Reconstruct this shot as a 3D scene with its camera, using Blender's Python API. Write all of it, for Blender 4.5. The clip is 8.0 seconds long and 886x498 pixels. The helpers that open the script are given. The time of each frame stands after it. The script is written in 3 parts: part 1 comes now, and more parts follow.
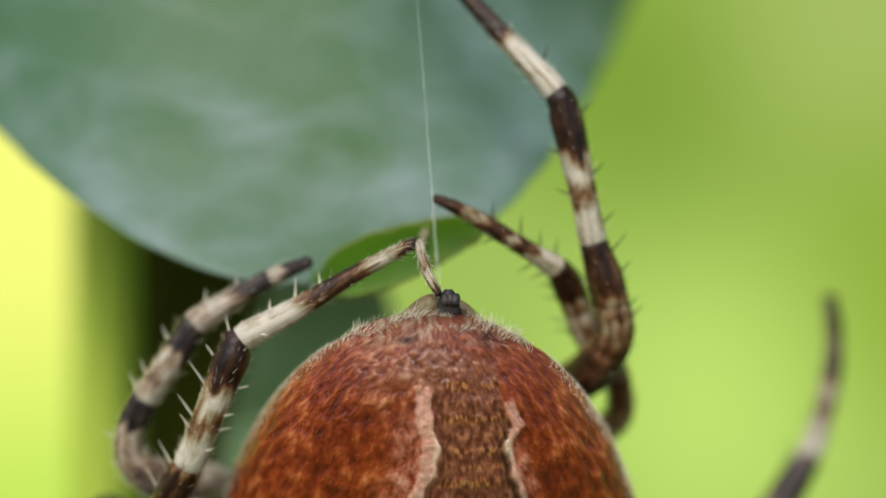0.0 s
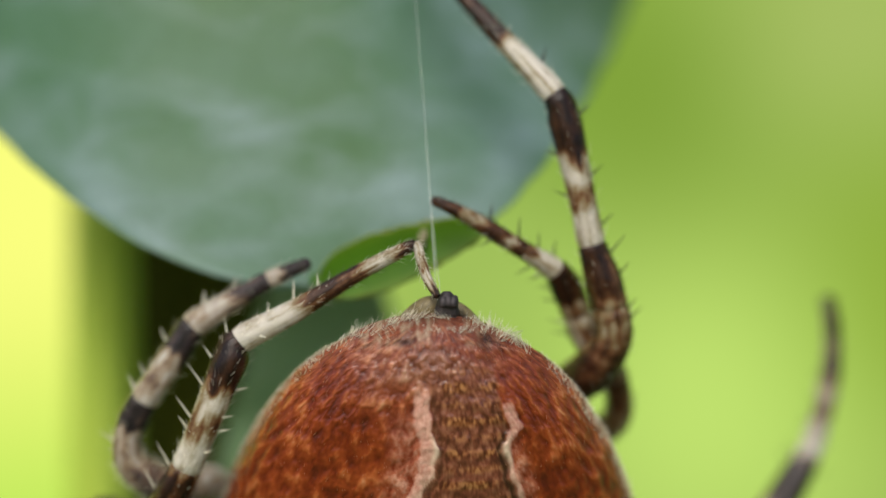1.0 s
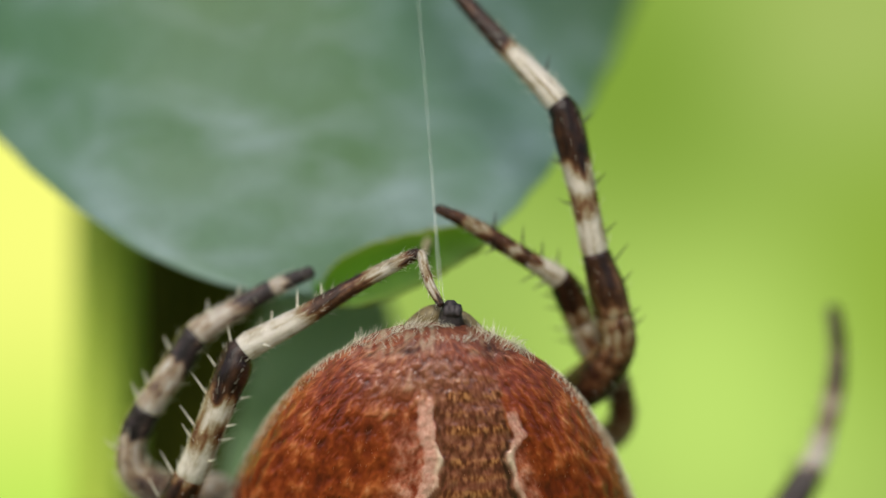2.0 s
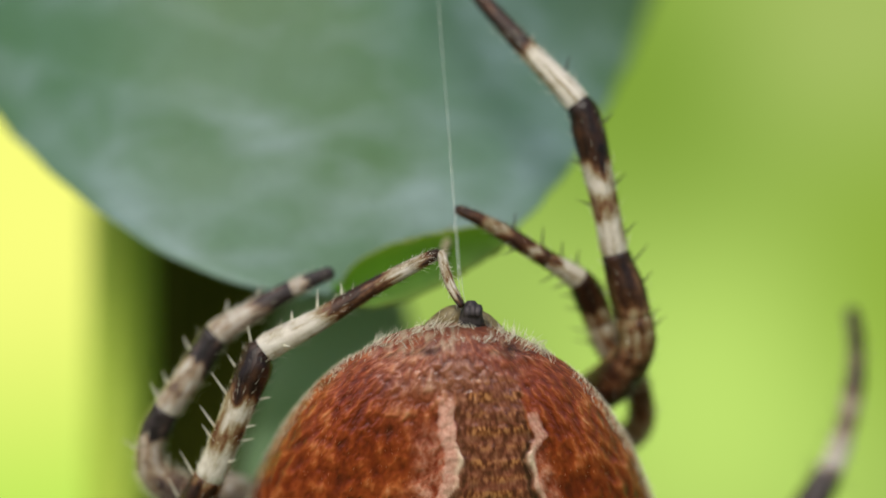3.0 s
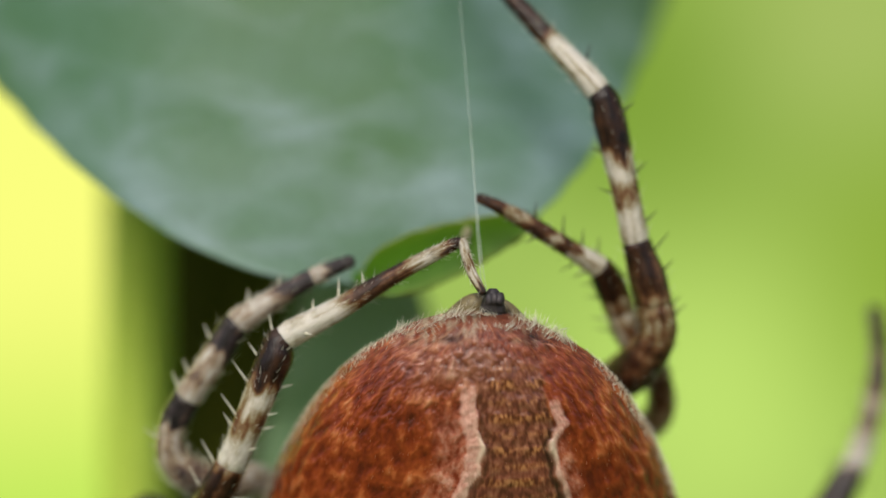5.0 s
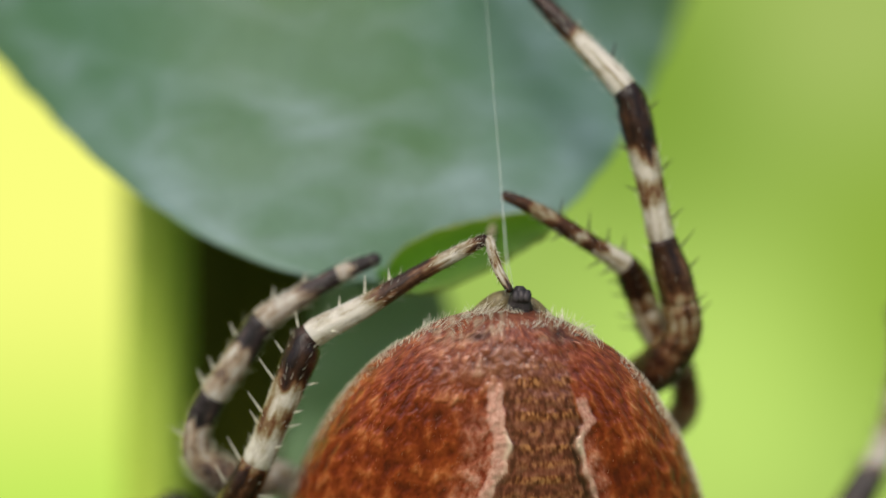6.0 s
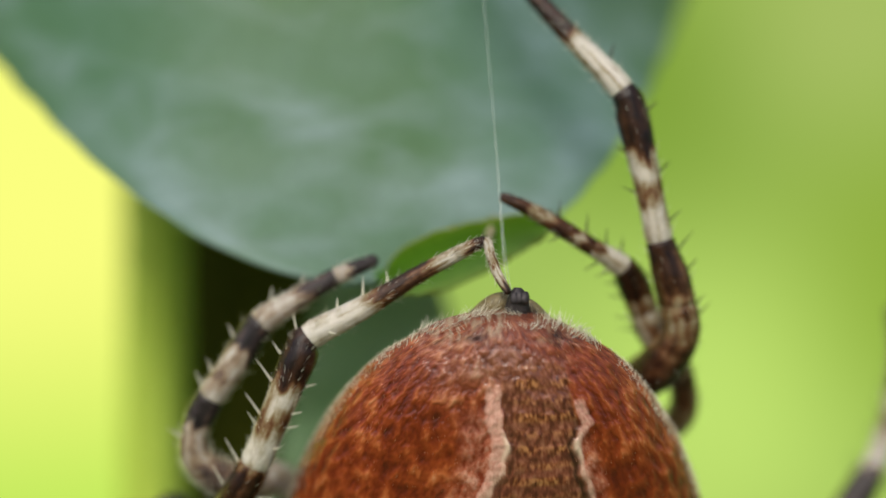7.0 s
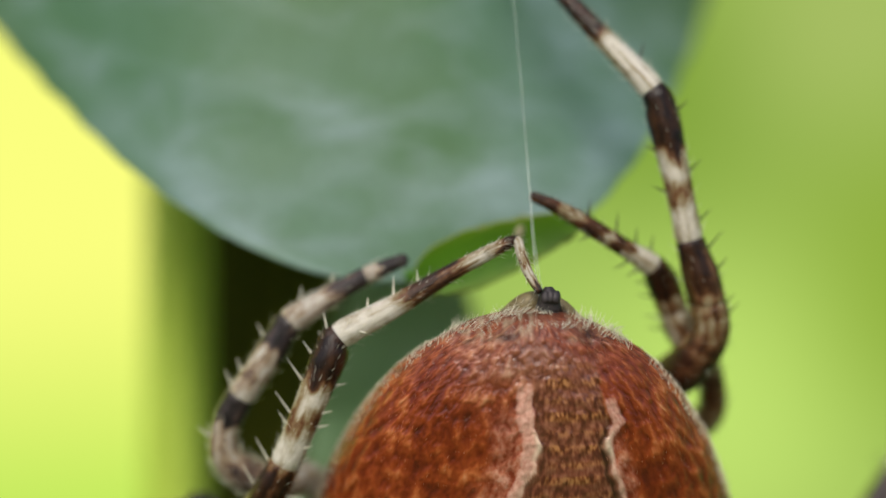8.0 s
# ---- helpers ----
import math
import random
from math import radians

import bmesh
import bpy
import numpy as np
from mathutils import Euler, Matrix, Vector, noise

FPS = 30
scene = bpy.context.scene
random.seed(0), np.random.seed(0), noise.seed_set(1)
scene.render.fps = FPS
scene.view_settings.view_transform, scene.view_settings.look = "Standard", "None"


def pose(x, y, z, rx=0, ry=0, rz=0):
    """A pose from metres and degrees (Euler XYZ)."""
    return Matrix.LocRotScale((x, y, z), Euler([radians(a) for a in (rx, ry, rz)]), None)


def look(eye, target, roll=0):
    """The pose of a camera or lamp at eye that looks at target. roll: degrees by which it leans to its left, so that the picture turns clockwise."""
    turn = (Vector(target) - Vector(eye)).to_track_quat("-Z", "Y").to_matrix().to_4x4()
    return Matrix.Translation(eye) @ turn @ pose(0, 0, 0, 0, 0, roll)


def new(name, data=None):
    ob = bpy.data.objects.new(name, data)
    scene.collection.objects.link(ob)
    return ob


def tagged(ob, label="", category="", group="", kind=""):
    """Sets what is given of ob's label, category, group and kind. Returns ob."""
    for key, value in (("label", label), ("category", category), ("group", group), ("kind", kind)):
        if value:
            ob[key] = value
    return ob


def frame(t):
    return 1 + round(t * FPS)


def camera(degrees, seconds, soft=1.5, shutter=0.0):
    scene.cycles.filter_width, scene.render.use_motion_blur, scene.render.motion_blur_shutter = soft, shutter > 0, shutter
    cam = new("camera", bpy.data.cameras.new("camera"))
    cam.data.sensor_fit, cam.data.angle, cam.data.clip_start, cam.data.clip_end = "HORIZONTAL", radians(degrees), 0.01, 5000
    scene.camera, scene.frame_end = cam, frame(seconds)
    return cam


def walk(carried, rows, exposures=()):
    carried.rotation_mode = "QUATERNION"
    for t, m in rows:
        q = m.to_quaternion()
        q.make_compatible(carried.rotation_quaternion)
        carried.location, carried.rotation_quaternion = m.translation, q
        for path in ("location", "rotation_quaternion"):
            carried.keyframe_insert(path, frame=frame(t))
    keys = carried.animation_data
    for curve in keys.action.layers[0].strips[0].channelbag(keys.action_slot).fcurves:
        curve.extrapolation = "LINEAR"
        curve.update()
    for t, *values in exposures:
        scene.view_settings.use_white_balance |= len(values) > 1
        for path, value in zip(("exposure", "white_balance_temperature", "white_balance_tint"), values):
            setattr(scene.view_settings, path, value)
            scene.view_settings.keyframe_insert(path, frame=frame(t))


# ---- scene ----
MM = 0.001
LENS = 26.0
REACH = 44.1 * MM          # from the eye to the plane of the spider

# sideways and upward drift of the eye, in millimetres
DRIFT = [(0.0, 0.000, 0.000), (0.2, 0.000, 0.063), (0.3, 0.177, 0.101), (0.5, 0.246, 0.193), (0.7, 0.215, 0.076), (0.8, 0.101, 0.088),
         (1.0, 0.038, 0.044), (1.2, -0.088, 0.221), (2.3, -0.038, 0.253), (2.5, -0.063, 0.291), (2.8, -0.392, 0.278), (3.0, -0.505, 0.251),
         (3.2, -0.328, 0.164), (3.5, -0.347, 0.136), (3.7, -0.480, 0.145), (4.0, -0.720, 0.119), (4.2, -0.985, 0.152), (4.5, -1.026,
         0.154), (4.7, -0.985, 0.088), (5.8, -1.188, -0.101), (6.0, -1.587, -0.077), (6.2, -1.744, -0.076), (6.5, -1.902, -0.096), (6.8,
         -1.744, -0.088), (7.0, -1.541, -0.039), (7.2, -1.756, -0.063), (7.5, -1.958, -0.214), (8.0, -2.236, -0.058)]

cam = camera(LENS, 8.0, soft=1.55)
cam.data.dof.use_dof = True
cam.data.dof.focus_distance = 43.0 * MM
cam.data.dof.aperture_fstop = 20.0
walk(cam, [(t, pose(x * MM, -REACH, z * MM, 90, 0, 0)) for t, x, z in DRIFT])

# ---- light ----
SUN_TURN, SUN_HEIGHT = -15.0, 42.0   # degrees: from behind the eye, a little to one side; above the horizon
world = bpy.data.worlds.new("sky")
scene.world = world
world.use_nodes = True
wn = world.node_tree.nodes
sky = wn.new("ShaderNodeTexSky")
sky.sky_type = "NISHITA"
sky.sun_disc = False
sky.sun_elevation = radians(SUN_HEIGHT)
sky.sun_rotation = radians(180.0 - SUN_TURN)
sky.dust_density = 3.0
world.node_tree.links.new(sky.outputs[0], wn["Background"].inputs[0])
wn["Background"].inputs[1].default_value = 0.145

sun = new("sun", bpy.data.lights.new("sun", "SUN"))
sun.data.energy = 1.7
sun.data.angle = radians(24)
sun.data.color = (1.0, 0.95, 0.86)
a, e = radians(SUN_TURN), radians(SUN_HEIGHT)
sun.matrix_world = look((math.sin(a) * math.cos(e), -math.cos(a) * math.cos(e), math.sin(e)), (0, 0, 0))
scene.view_settings.exposure = 0.0


# ---- materials ----
def material(name):
    m = bpy.data.materials.new(name)
    m.use_nodes = True
    return m, m.node_tree.nodes, m.node_tree.links, m.node_tree.nodes["Principled BSDF"]


def coords(nt, stretch=(1, 1, 1)):
    co = nt.nodes.new("ShaderNodeTexCoord")
    mp = nt.nodes.new("ShaderNodeMapping")
    mp.inputs["Scale"].default_value = stretch
    nt.links.new(co.outputs["Object"], mp.inputs["Vector"])
    return mp.outputs["Vector"]


def noisy(nt, vec, size, detail=4.0, rough=0.55, twist=0.0):
    """Noise whose grains are about size metres across."""
    n = nt.nodes.new("ShaderNodeTexNoise")
    n.inputs["Scale"].default_value = 1.0 / size
    n.inputs["Detail"].default_value = detail
    n.inputs["Roughness"].default_value = rough
    n.inputs["Distortion"].default_value = twist
    nt.links.new(vec, n.inputs["Vector"])
    return n.outputs["Fac"]


def ramp(nt, fac, stops):
    r = nt.nodes.new("ShaderNodeValToRGB")
    els = r.color_ramp.elements
    while len(els) < len(stops):
        els.new(0.5)
    for el, (p, c) in zip(els, stops):
        el.position = p
        el.color = (*c, 1) if len(c) == 3 else c
    nt.links.new(fac, r.inputs["Fac"])
    return r.outputs["Color"]


def mix(nt, fac, a, b, how="MIX"):
    m = nt.nodes.new("ShaderNodeMix")
    m.data_type, m.blend_type = "RGBA", how
    for sock, v in ((m.inputs[0], fac), (m.inputs[6], a), (m.inputs[7], b)):
        if isinstance(v, (int, float)):
            sock.default_value = v
        elif isinstance(v, tuple):
            sock.default_value = (*v, 1)
        else:
            nt.links.new(v, sock)
    return m.outputs[2]


def calc(nt, how, a, b=0.0, clamp=False):
    m = nt.nodes.new("ShaderNodeMath")
    m.operation, m.use_clamp = how, clamp
    for sock, v in ((m.inputs[0], a), (m.inputs[1], b)):
        if isinstance(v, (int, float)):
            sock.default_value = v
        else:
            nt.links.new(v, sock)
    return m.outputs[0]


def attr(nt, name):
    n = nt.nodes.new("ShaderNodeAttribute")
    n.attribute_name = name
    return n.outputs["Fac"]


def laid(nt, name, stretch=(1, 1, 1)):
    """Coordinates that the mesh carries along its skin, in metres: round it, along it."""
    n = nt.nodes.new("ShaderNodeAttribute")
    n.attribute_name = name
    mp = nt.nodes.new("ShaderNodeMapping")
    mp.inputs["Scale"].default_value = stretch
    nt.links.new(n.outputs["Vector"], mp.inputs["Vector"])
    return mp.outputs["Vector"]


def bump(nt, b, height, depth, strength=1.0):
    n = nt.nodes.new("ShaderNodeBump")
    n.inputs["Distance"].default_value = depth
    n.inputs["Strength"].default_value = strength
    nt.links.new(height, n.inputs["Height"])
    nt.links.new(n.outputs[0], b.inputs["Normal"])


def leaf_material(name, deep, mid, bloom_sheen, waxy, gloss, through_light):
    """Green blade: two greens, pale streaks of waxy bloom and painted sky sheen, veins from the mesh attribute."""
    m, nodes, links, b = material(name)
    nt = m.node_tree
    v = coords(nt)
    big = noisy(nt, v, 3.2 * MM, 3)
    col = ramp(nt, big, [(0.32, deep), (0.68, mid)])
    # pale streaks: waxy bloom together with sky reflections painted into the colour
    streak = noisy(nt, coords(nt, (0.6, 1, 1.2)), 1.5 * MM, 3.0, 0.5, 0.3)
    wax_sheen = ramp(nt, streak, [(0.40, (0, 0, 0)), (0.82, (1, 1, 1))])
    sheen_mask = calc(nt, "ADD", calc(nt, "MULTIPLY", wax_sheen, waxy), calc(nt, "SUBTRACT", attr(nt, "bloom_sheen"), 0.35), True)
    col = mix(nt, sheen_mask, col, bloom_sheen)
    fine = noisy(nt, v, 0.16 * MM, 4)
    col = mix(nt, 0.35, col, ramp(nt, fine, [(0.3, (0.55, 0.55, 0.55)), (0.7, (1, 1, 1))]), "MULTIPLY")
    col = mix(nt, calc(nt, "MULTIPLY", attr(nt, "vein"), 0.16), col, bloom_sheen)
    col = mix(nt, attr(nt, "rim"), col, (0.42, 0.36, 0.06))
    links.new(col, b.inputs["Base Color"])
    b.inputs["Roughness"].default_value = gloss
    b.inputs["Specular IOR Level"].default_value = 0.3
    bump(nt, b, calc(nt, "ADD", fine, calc(nt, "MULTIPLY", streak, 1.0)), 0.03 * MM, 0.4)
    tr = nodes.new("ShaderNodeBsdfTranslucent")
    links.new(mix(nt, 0.5, col, (0.30, 0.50, 0.03)), tr.inputs["Color"])
    ms = nodes.new("ShaderNodeMixShader")
    ms.inputs[0].default_value = through_light
    links.new(b.outputs[0], ms.inputs[1])
    links.new(tr.outputs[0], ms.inputs[2])
    links.new(ms.outputs[0], nodes["Material Output"].inputs["Surface"])
    return m


LEAF = leaf_material("waxy_leaf", (0.066, 0.165, 0.060), (0.098, 0.205, 0.122), (0.230, 0.340, 0.330), 0.85, 0.45, 0.12)
YOUNG = leaf_material("young_leaf", (0.040, 0.135, 0.002), (0.072, 0.205, 0.003), (0.17, 0.29, 0.015), 0.10, 0.5, 0.18)
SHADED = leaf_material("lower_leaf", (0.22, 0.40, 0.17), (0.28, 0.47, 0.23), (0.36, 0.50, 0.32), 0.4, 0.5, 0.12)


def stem_material(name, dark, light, rough):
    m, nodes, links, b = material(name)
    nt = m.node_tree
    n = noisy(nt, coords(nt, (1, 1, 0.12)), 0.5 * MM, 5)
    links.new(ramp(nt, n, [(0.3, dark), (0.72, light)]), b.inputs["Base Color"])
    b.inputs["Roughness"].default_value = rough
    b.inputs["Specular IOR Level"].default_value = 0.15
    bump(nt, b, n, 0.08 * MM)
    return m


STEM = stem_material("green_stem", (0.37, 0.50, 0.06), (0.51, 0.67, 0.11), 0.5)
# near-black olive: the shade beside the green stem, put into a colour
SHADE_STEM = stem_material("painted_shade_stem", (0.031, 0.033, 0.002), (0.065, 0.067, 0.005), 0.95)


def leg_material(name, tones):
    """Ringed cuticle: the mesh attribute pigment runs from cream (0) through rust (0.5) to near black (1); streaks run along the leg."""
    m, nodes, links, b = material(name)
    nt = m.node_tree
    v = coords(nt)
    lay = laid(nt, "lay", (1, 0.28, 1))
    n1 = noisy(nt, v, 0.34 * MM, 4, 0.6)
    n2 = noisy(nt, lay, 0.075 * MM, 4, 0.6)
    p = calc(nt, "ADD", attr(nt, "pigment"), calc(nt, "MULTIPLY", calc(nt, "SUBTRACT", n1, 0.5), 0.72))
    p = calc(nt, "ADD", p, calc(nt, "MULTIPLY", calc(nt, "SUBTRACT", n2, 0.5), 0.34), True)
    col = ramp(nt, p, list(zip((0.0, 0.22, 0.42, 0.56, 0.70, 0.95), tones)))
    links.new(col, b.inputs["Base Color"])
    b.inputs["Roughness"].default_value = 0.24
    b.inputs["Specular IOR Level"].default_value = 0.28
    b.inputs["Subsurface Weight"].default_value = 0.25
    b.inputs["Subsurface Radius"].default_value = (0.30 * MM, 0.28 * MM, 0.19 * MM)
    b.inputs["Subsurface Scale"].default_value = 1.0
    bump(nt, b, calc(nt, "ADD", n1, n2), 0.035 * MM, 0.8)
    return m


LEG = leg_material("leg_cuticle", ((0.62, 0.58, 0.51), (0.44, 0.395, 0.31), (0.23, 0.170, 0.090), (0.138, 0.060, 0.026), (0.046, 0.018, 0.009), (0.010, 0.004, 0.003)))
GREY_LEG = leg_material("grey_leg_cuticle", ((0.62, 0.59, 0.53), (0.44, 0.40, 0.345), (0.27, 0.20, 0.135), (0.130, 0.083, 0.062), (0.042, 0.031, 0.032), (0.014, 0.011, 0.012)))


def plain(name, colour, rough, size=0.1 * MM, spread=0.35):
    m, nodes, links, b = material(name)
    nt = m.node_tree
    n = noisy(nt, coords(nt), size, 4)
    links.new(ramp(nt, n, [(0.3, tuple(c * (1 - spread) for c in colour)), (0.7, tuple(min(1, c * (1 + spread)) for c in colour))]),
              b.inputs["Base Color"])
    b.inputs["Roughness"].default_value = rough
    bump(nt, b, n, size * 0.25, 0.6)
    return m


DRY = plain("dry_tip", (0.24, 0.22, 0.12), 0.7)
PALE_HAIR = plain("pale_hair", (0.80, 0.73, 0.58), 0.5)
RUST_HAIR = plain("rust_hair", (0.38, 0.15, 0.06), 0.5)
DARK_HAIR = plain("dark_hair", (0.035, 0.024, 0.020), 0.45)
SPINNERET = plain("spinneret_skin", (0.030, 0.023, 0.025), 0.55, 0.12 * MM, 0.6)
FLANK = plain("flank_skin", (0.17, 0.135, 0.062), 0.5)
CARAPACE = plain("carapace_skin", (0.13, 0.07, 0.04), 0.45, 0.5 * MM)
SILK, _n, _l, _b = material("silk")
_b.inputs["Base Color"].default_value = (0.80, 0.86, 0.80, 1)
_b.inputs["Roughness"].default_value = 0.25
_b.inputs["Specular IOR Level"].default_value = 0.8
_b.inputs["Alpha"].default_value = 0.21


def abdomen_material():
    m, nodes, links, b = material("abdomen_skin")
    nt = m.node_tree
    v = coords(nt)
    blotch = noisy(nt, v, 1.0 * MM, 4, 0.6)
    flake = noisy(nt, laid(nt, "lay", (1, 0.45, 1)), 0.29 * MM, 2.0, 0.5, 0.0)
    grain = noisy(nt, laid(nt, "lay", (1, 0.5, 1)), 0.10 * MM, 3, 0.55, 0.2)
    fine = noisy(nt, laid(nt, "lay", (1, 0.3, 1)), 0.045 * MM, 3, 0.6)
    g = calc(nt, "ADD", calc(nt, "MULTIPLY", flake, 0.60), calc(nt, "MULTIPLY", blotch, 0.40))
    rust = ramp(nt, g, [(0.35, (0.090, 0.010, 0.003)), (0.45, (0.165, 0.021, 0.004)), (0.54, (0.262, 0.045, 0.009)),
                        (0.61, (0.420, 0.110, 0.030)), (0.69, (0.58, 0.240, 0.105))])
    rust = mix(nt, 0.07, rust, ramp(nt, fine, [(0.32, (0.55, 0.45, 0.40)), (0.62, (1.0, 1.0, 1.0))]), "MULTIPLY")
    # grizzled mauve-grey towards the spinnerets, with the sky's sheen painted in
    grey = ramp(nt, g, [(0.36, (0.120, 0.032, 0.016)), (0.50, (0.27, 0.098, 0.052)), (0.63, (0.52, 0.31, 0.21))])
    col = mix(nt, attr(nt, "grizzle_sheen"), rust, grey)
    # the leaf mark: brown ground, ochre bands with dark upright ticks in rows
    dash = noisy(nt, laid(nt, "lay", (1, 0.32, 1)), 0.12 * MM, 1.5, 0.5, 0.0)
    inner = ramp(nt, dash, [(0.34, (0.105, 0.028, 0.016)), (0.50, (0.185, 0.056, 0.030)), (0.68, (0.29, 0.112, 0.064))])
    ochre = ramp(nt, dash, [(0.40, (0.085, 0.020, 0.009)), (0.49, (0.22, 0.070, 0.024)), (0.62, (0.47, 0.210, 0.075))])
    inner = mix(nt, attr(nt, "rows"), inner, ochre)
    col = mix(nt, attr(nt, "folium"), col, inner)
    pink = ramp(nt, calc(nt, "ADD", calc(nt, "MULTIPLY", flake, 0.6), calc(nt, "MULTIPLY", grain, 0.4)),
                [(0.38, (0.22, 0.032, 0.015)), (0.49, (0.45, 0.145, 0.085)), (0.63, (0.74, 0.40, 0.30))])
    col = mix(nt, calc(nt, "MULTIPLY", attr(nt, "blush"), 0.95), col, pink)
    edge = ramp(nt, grain, [(0.34, (0.54, 0.245, 0.180)), (0.62, (0.70, 0.405, 0.315))])
    lace = calc(nt, "ADD", calc(nt, "SUBTRACT", attr(nt, "edging"), 0.36), calc(nt, "MULTIPLY", calc(nt, "SUBTRACT", flake, 0.5), 0.7))
    col = mix(nt, calc(nt, "MULTIPLY", lace, 2.5, True), col, edge)
    col = mix(nt, attr(nt, "lip"), col, (0.80, 0.62, 0.46))
    col = mix(nt, attr(nt, "seam"), col, (0.022, 0.008, 0.005))
    buff = ramp(nt, fine, [(0.36, (0.20, 0.11, 0.055)), (0.62, (0.66, 0.52, 0.36))])
    col = mix(nt, attr(nt, "fringe"), col, buff)
    links.new(col, b.inputs["Base Color"])
    b.inputs["Roughness"].default_value = 0.22
    b.inputs["Specular IOR Level"].default_value = 0.65
    b.inputs["Sheen Weight"].default_value = 0.03
    b.inputs["Sheen Roughness"].default_value = 0.35
    b.inputs["Sheen Tint"].default_value = (0.85, 0.78, 0.78, 1)
    h = calc(nt, "ADD", calc(nt, "MULTIPLY", flake, 1.6), calc(nt, "MULTIPLY", fine, 0.14))
    bump(nt, b, h, 0.085 * MM, 1.0)
    return m


ABDOMEN = abdomen_material()


def backdrop_material():
    """Far meadow and bushes, too far off to have any detail; the sheet glows, its sunlight painted in."""
    m, nodes, links, b = material("glowing_distance")
    nt = m.node_tree
    v = coords(nt)
    sep = nodes.new("ShaderNodeSeparateXYZ")
    links.new(v, sep.inputs[0])
    x, z = sep.outputs[0], sep.outputs[2]
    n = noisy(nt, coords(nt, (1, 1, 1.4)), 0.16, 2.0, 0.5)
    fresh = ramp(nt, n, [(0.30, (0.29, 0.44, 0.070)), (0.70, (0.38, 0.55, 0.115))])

    def glow_patch(at, size, colour, under):
        d = nodes.new("ShaderNodeVectorMath")
        d.operation = "DISTANCE"
        links.new(v, d.inputs[0])
        d.inputs[1].default_value = at
        r = nodes.new("ShaderNodeMapRange")
        r.interpolation_type = "SMOOTHERSTEP"
        links.new(d.outputs["Value"], r.inputs["Value"])
        r.inputs["From Min"].default_value, r.inputs["From Max"].default_value = size, 0.0
        return mix(nt, r.outputs["Result"], under, colour)

    # brighter and darker round patches painted into the glow
    fresh = glow_patch((0.18, 1.24, -0.11), 0.20, (0.54, 0.77, 0.16), fresh)
    fresh = glow_patch((0.13, 1.24, 0.11), 0.17, (0.21, 0.35, 0.040), fresh)
    fresh = glow_patch((0.27, 1.23, 0.16), 0.13, (0.39, 0.51, 0.13), fresh)
    fresh = glow_patch((0.34, 1.22, -0.03), 0.17, (0.27, 0.42, 0.04), fresh)
    # a yellow bank to one side, its sunlight painted in, fading into green lower down
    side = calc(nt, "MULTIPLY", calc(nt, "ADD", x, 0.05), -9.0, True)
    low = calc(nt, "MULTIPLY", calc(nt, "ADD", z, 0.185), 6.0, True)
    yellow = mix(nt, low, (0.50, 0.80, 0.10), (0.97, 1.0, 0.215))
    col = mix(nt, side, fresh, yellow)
    # emission only: the sheet gives off its own light
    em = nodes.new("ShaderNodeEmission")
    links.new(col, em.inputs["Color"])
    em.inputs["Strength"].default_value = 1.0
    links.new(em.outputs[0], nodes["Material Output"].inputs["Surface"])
    return m


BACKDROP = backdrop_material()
GRASS = plain("meadow", (0.07, 0.13, 0.025), 0.9, 0.05)


# ---- mesh helpers ----
def mesh_of(name, verts, faces, mat, smooth=True, values=None):
    me = bpy.data.meshes.new(name)
    me.from_pydata([tuple(v) for v in verts], [], faces)
    me.materials.append(mat)
    if smooth:
        me.polygons.foreach_set("use_smooth", [True] * len(me.polygons))
    for key, vals in (values or {}).items():
        if key == "lay":
            at = me.attributes.new(key, "FLOAT_VECTOR", "POINT")
            at.data.foreach_set("vector", [float(c) for v in vals for c in v])
            continue
        at = me.attributes.new(key, "FLOAT", "POINT")
        at.data.foreach_set("value", [float(v) for v in vals])
    me.update()
    return me


def part(name, me, parent, label=""):
    ob = new(name, me)
    ob.parent = parent
    return tagged(ob, label)


def step(a, b, x):
    k = min(1.0, max(0.0, (x - a) / (b - a)))
    return k * k * (3 - 2 * k)


def bell(x, width):
    return math.exp(-(x / width) ** 2)


def spline(points, n):
    """n samples a span of a smooth curve through points (any number of components)."""
    pts = [np.array(p, float) for p in points]
    pts = [2 * pts[0] - pts[1], *pts, 2 * pts[-1] - pts[-2]]
    out = []
    for i in range(1, len(pts) - 2):
        p0, p1, p2, p3 = pts[i - 1:i + 3]
        for k in range(n):
            t = k / n
            out.append(0.5 * (2 * p1 + (p2 - p0) * t + (2 * p0 - 5 * p1 + 4 * p2 - p3) * t * t + (3 * p1 - p0 - 3 * p2 + p3) * t ** 3))
    out.append(pts[-2])
    return np.array(out)


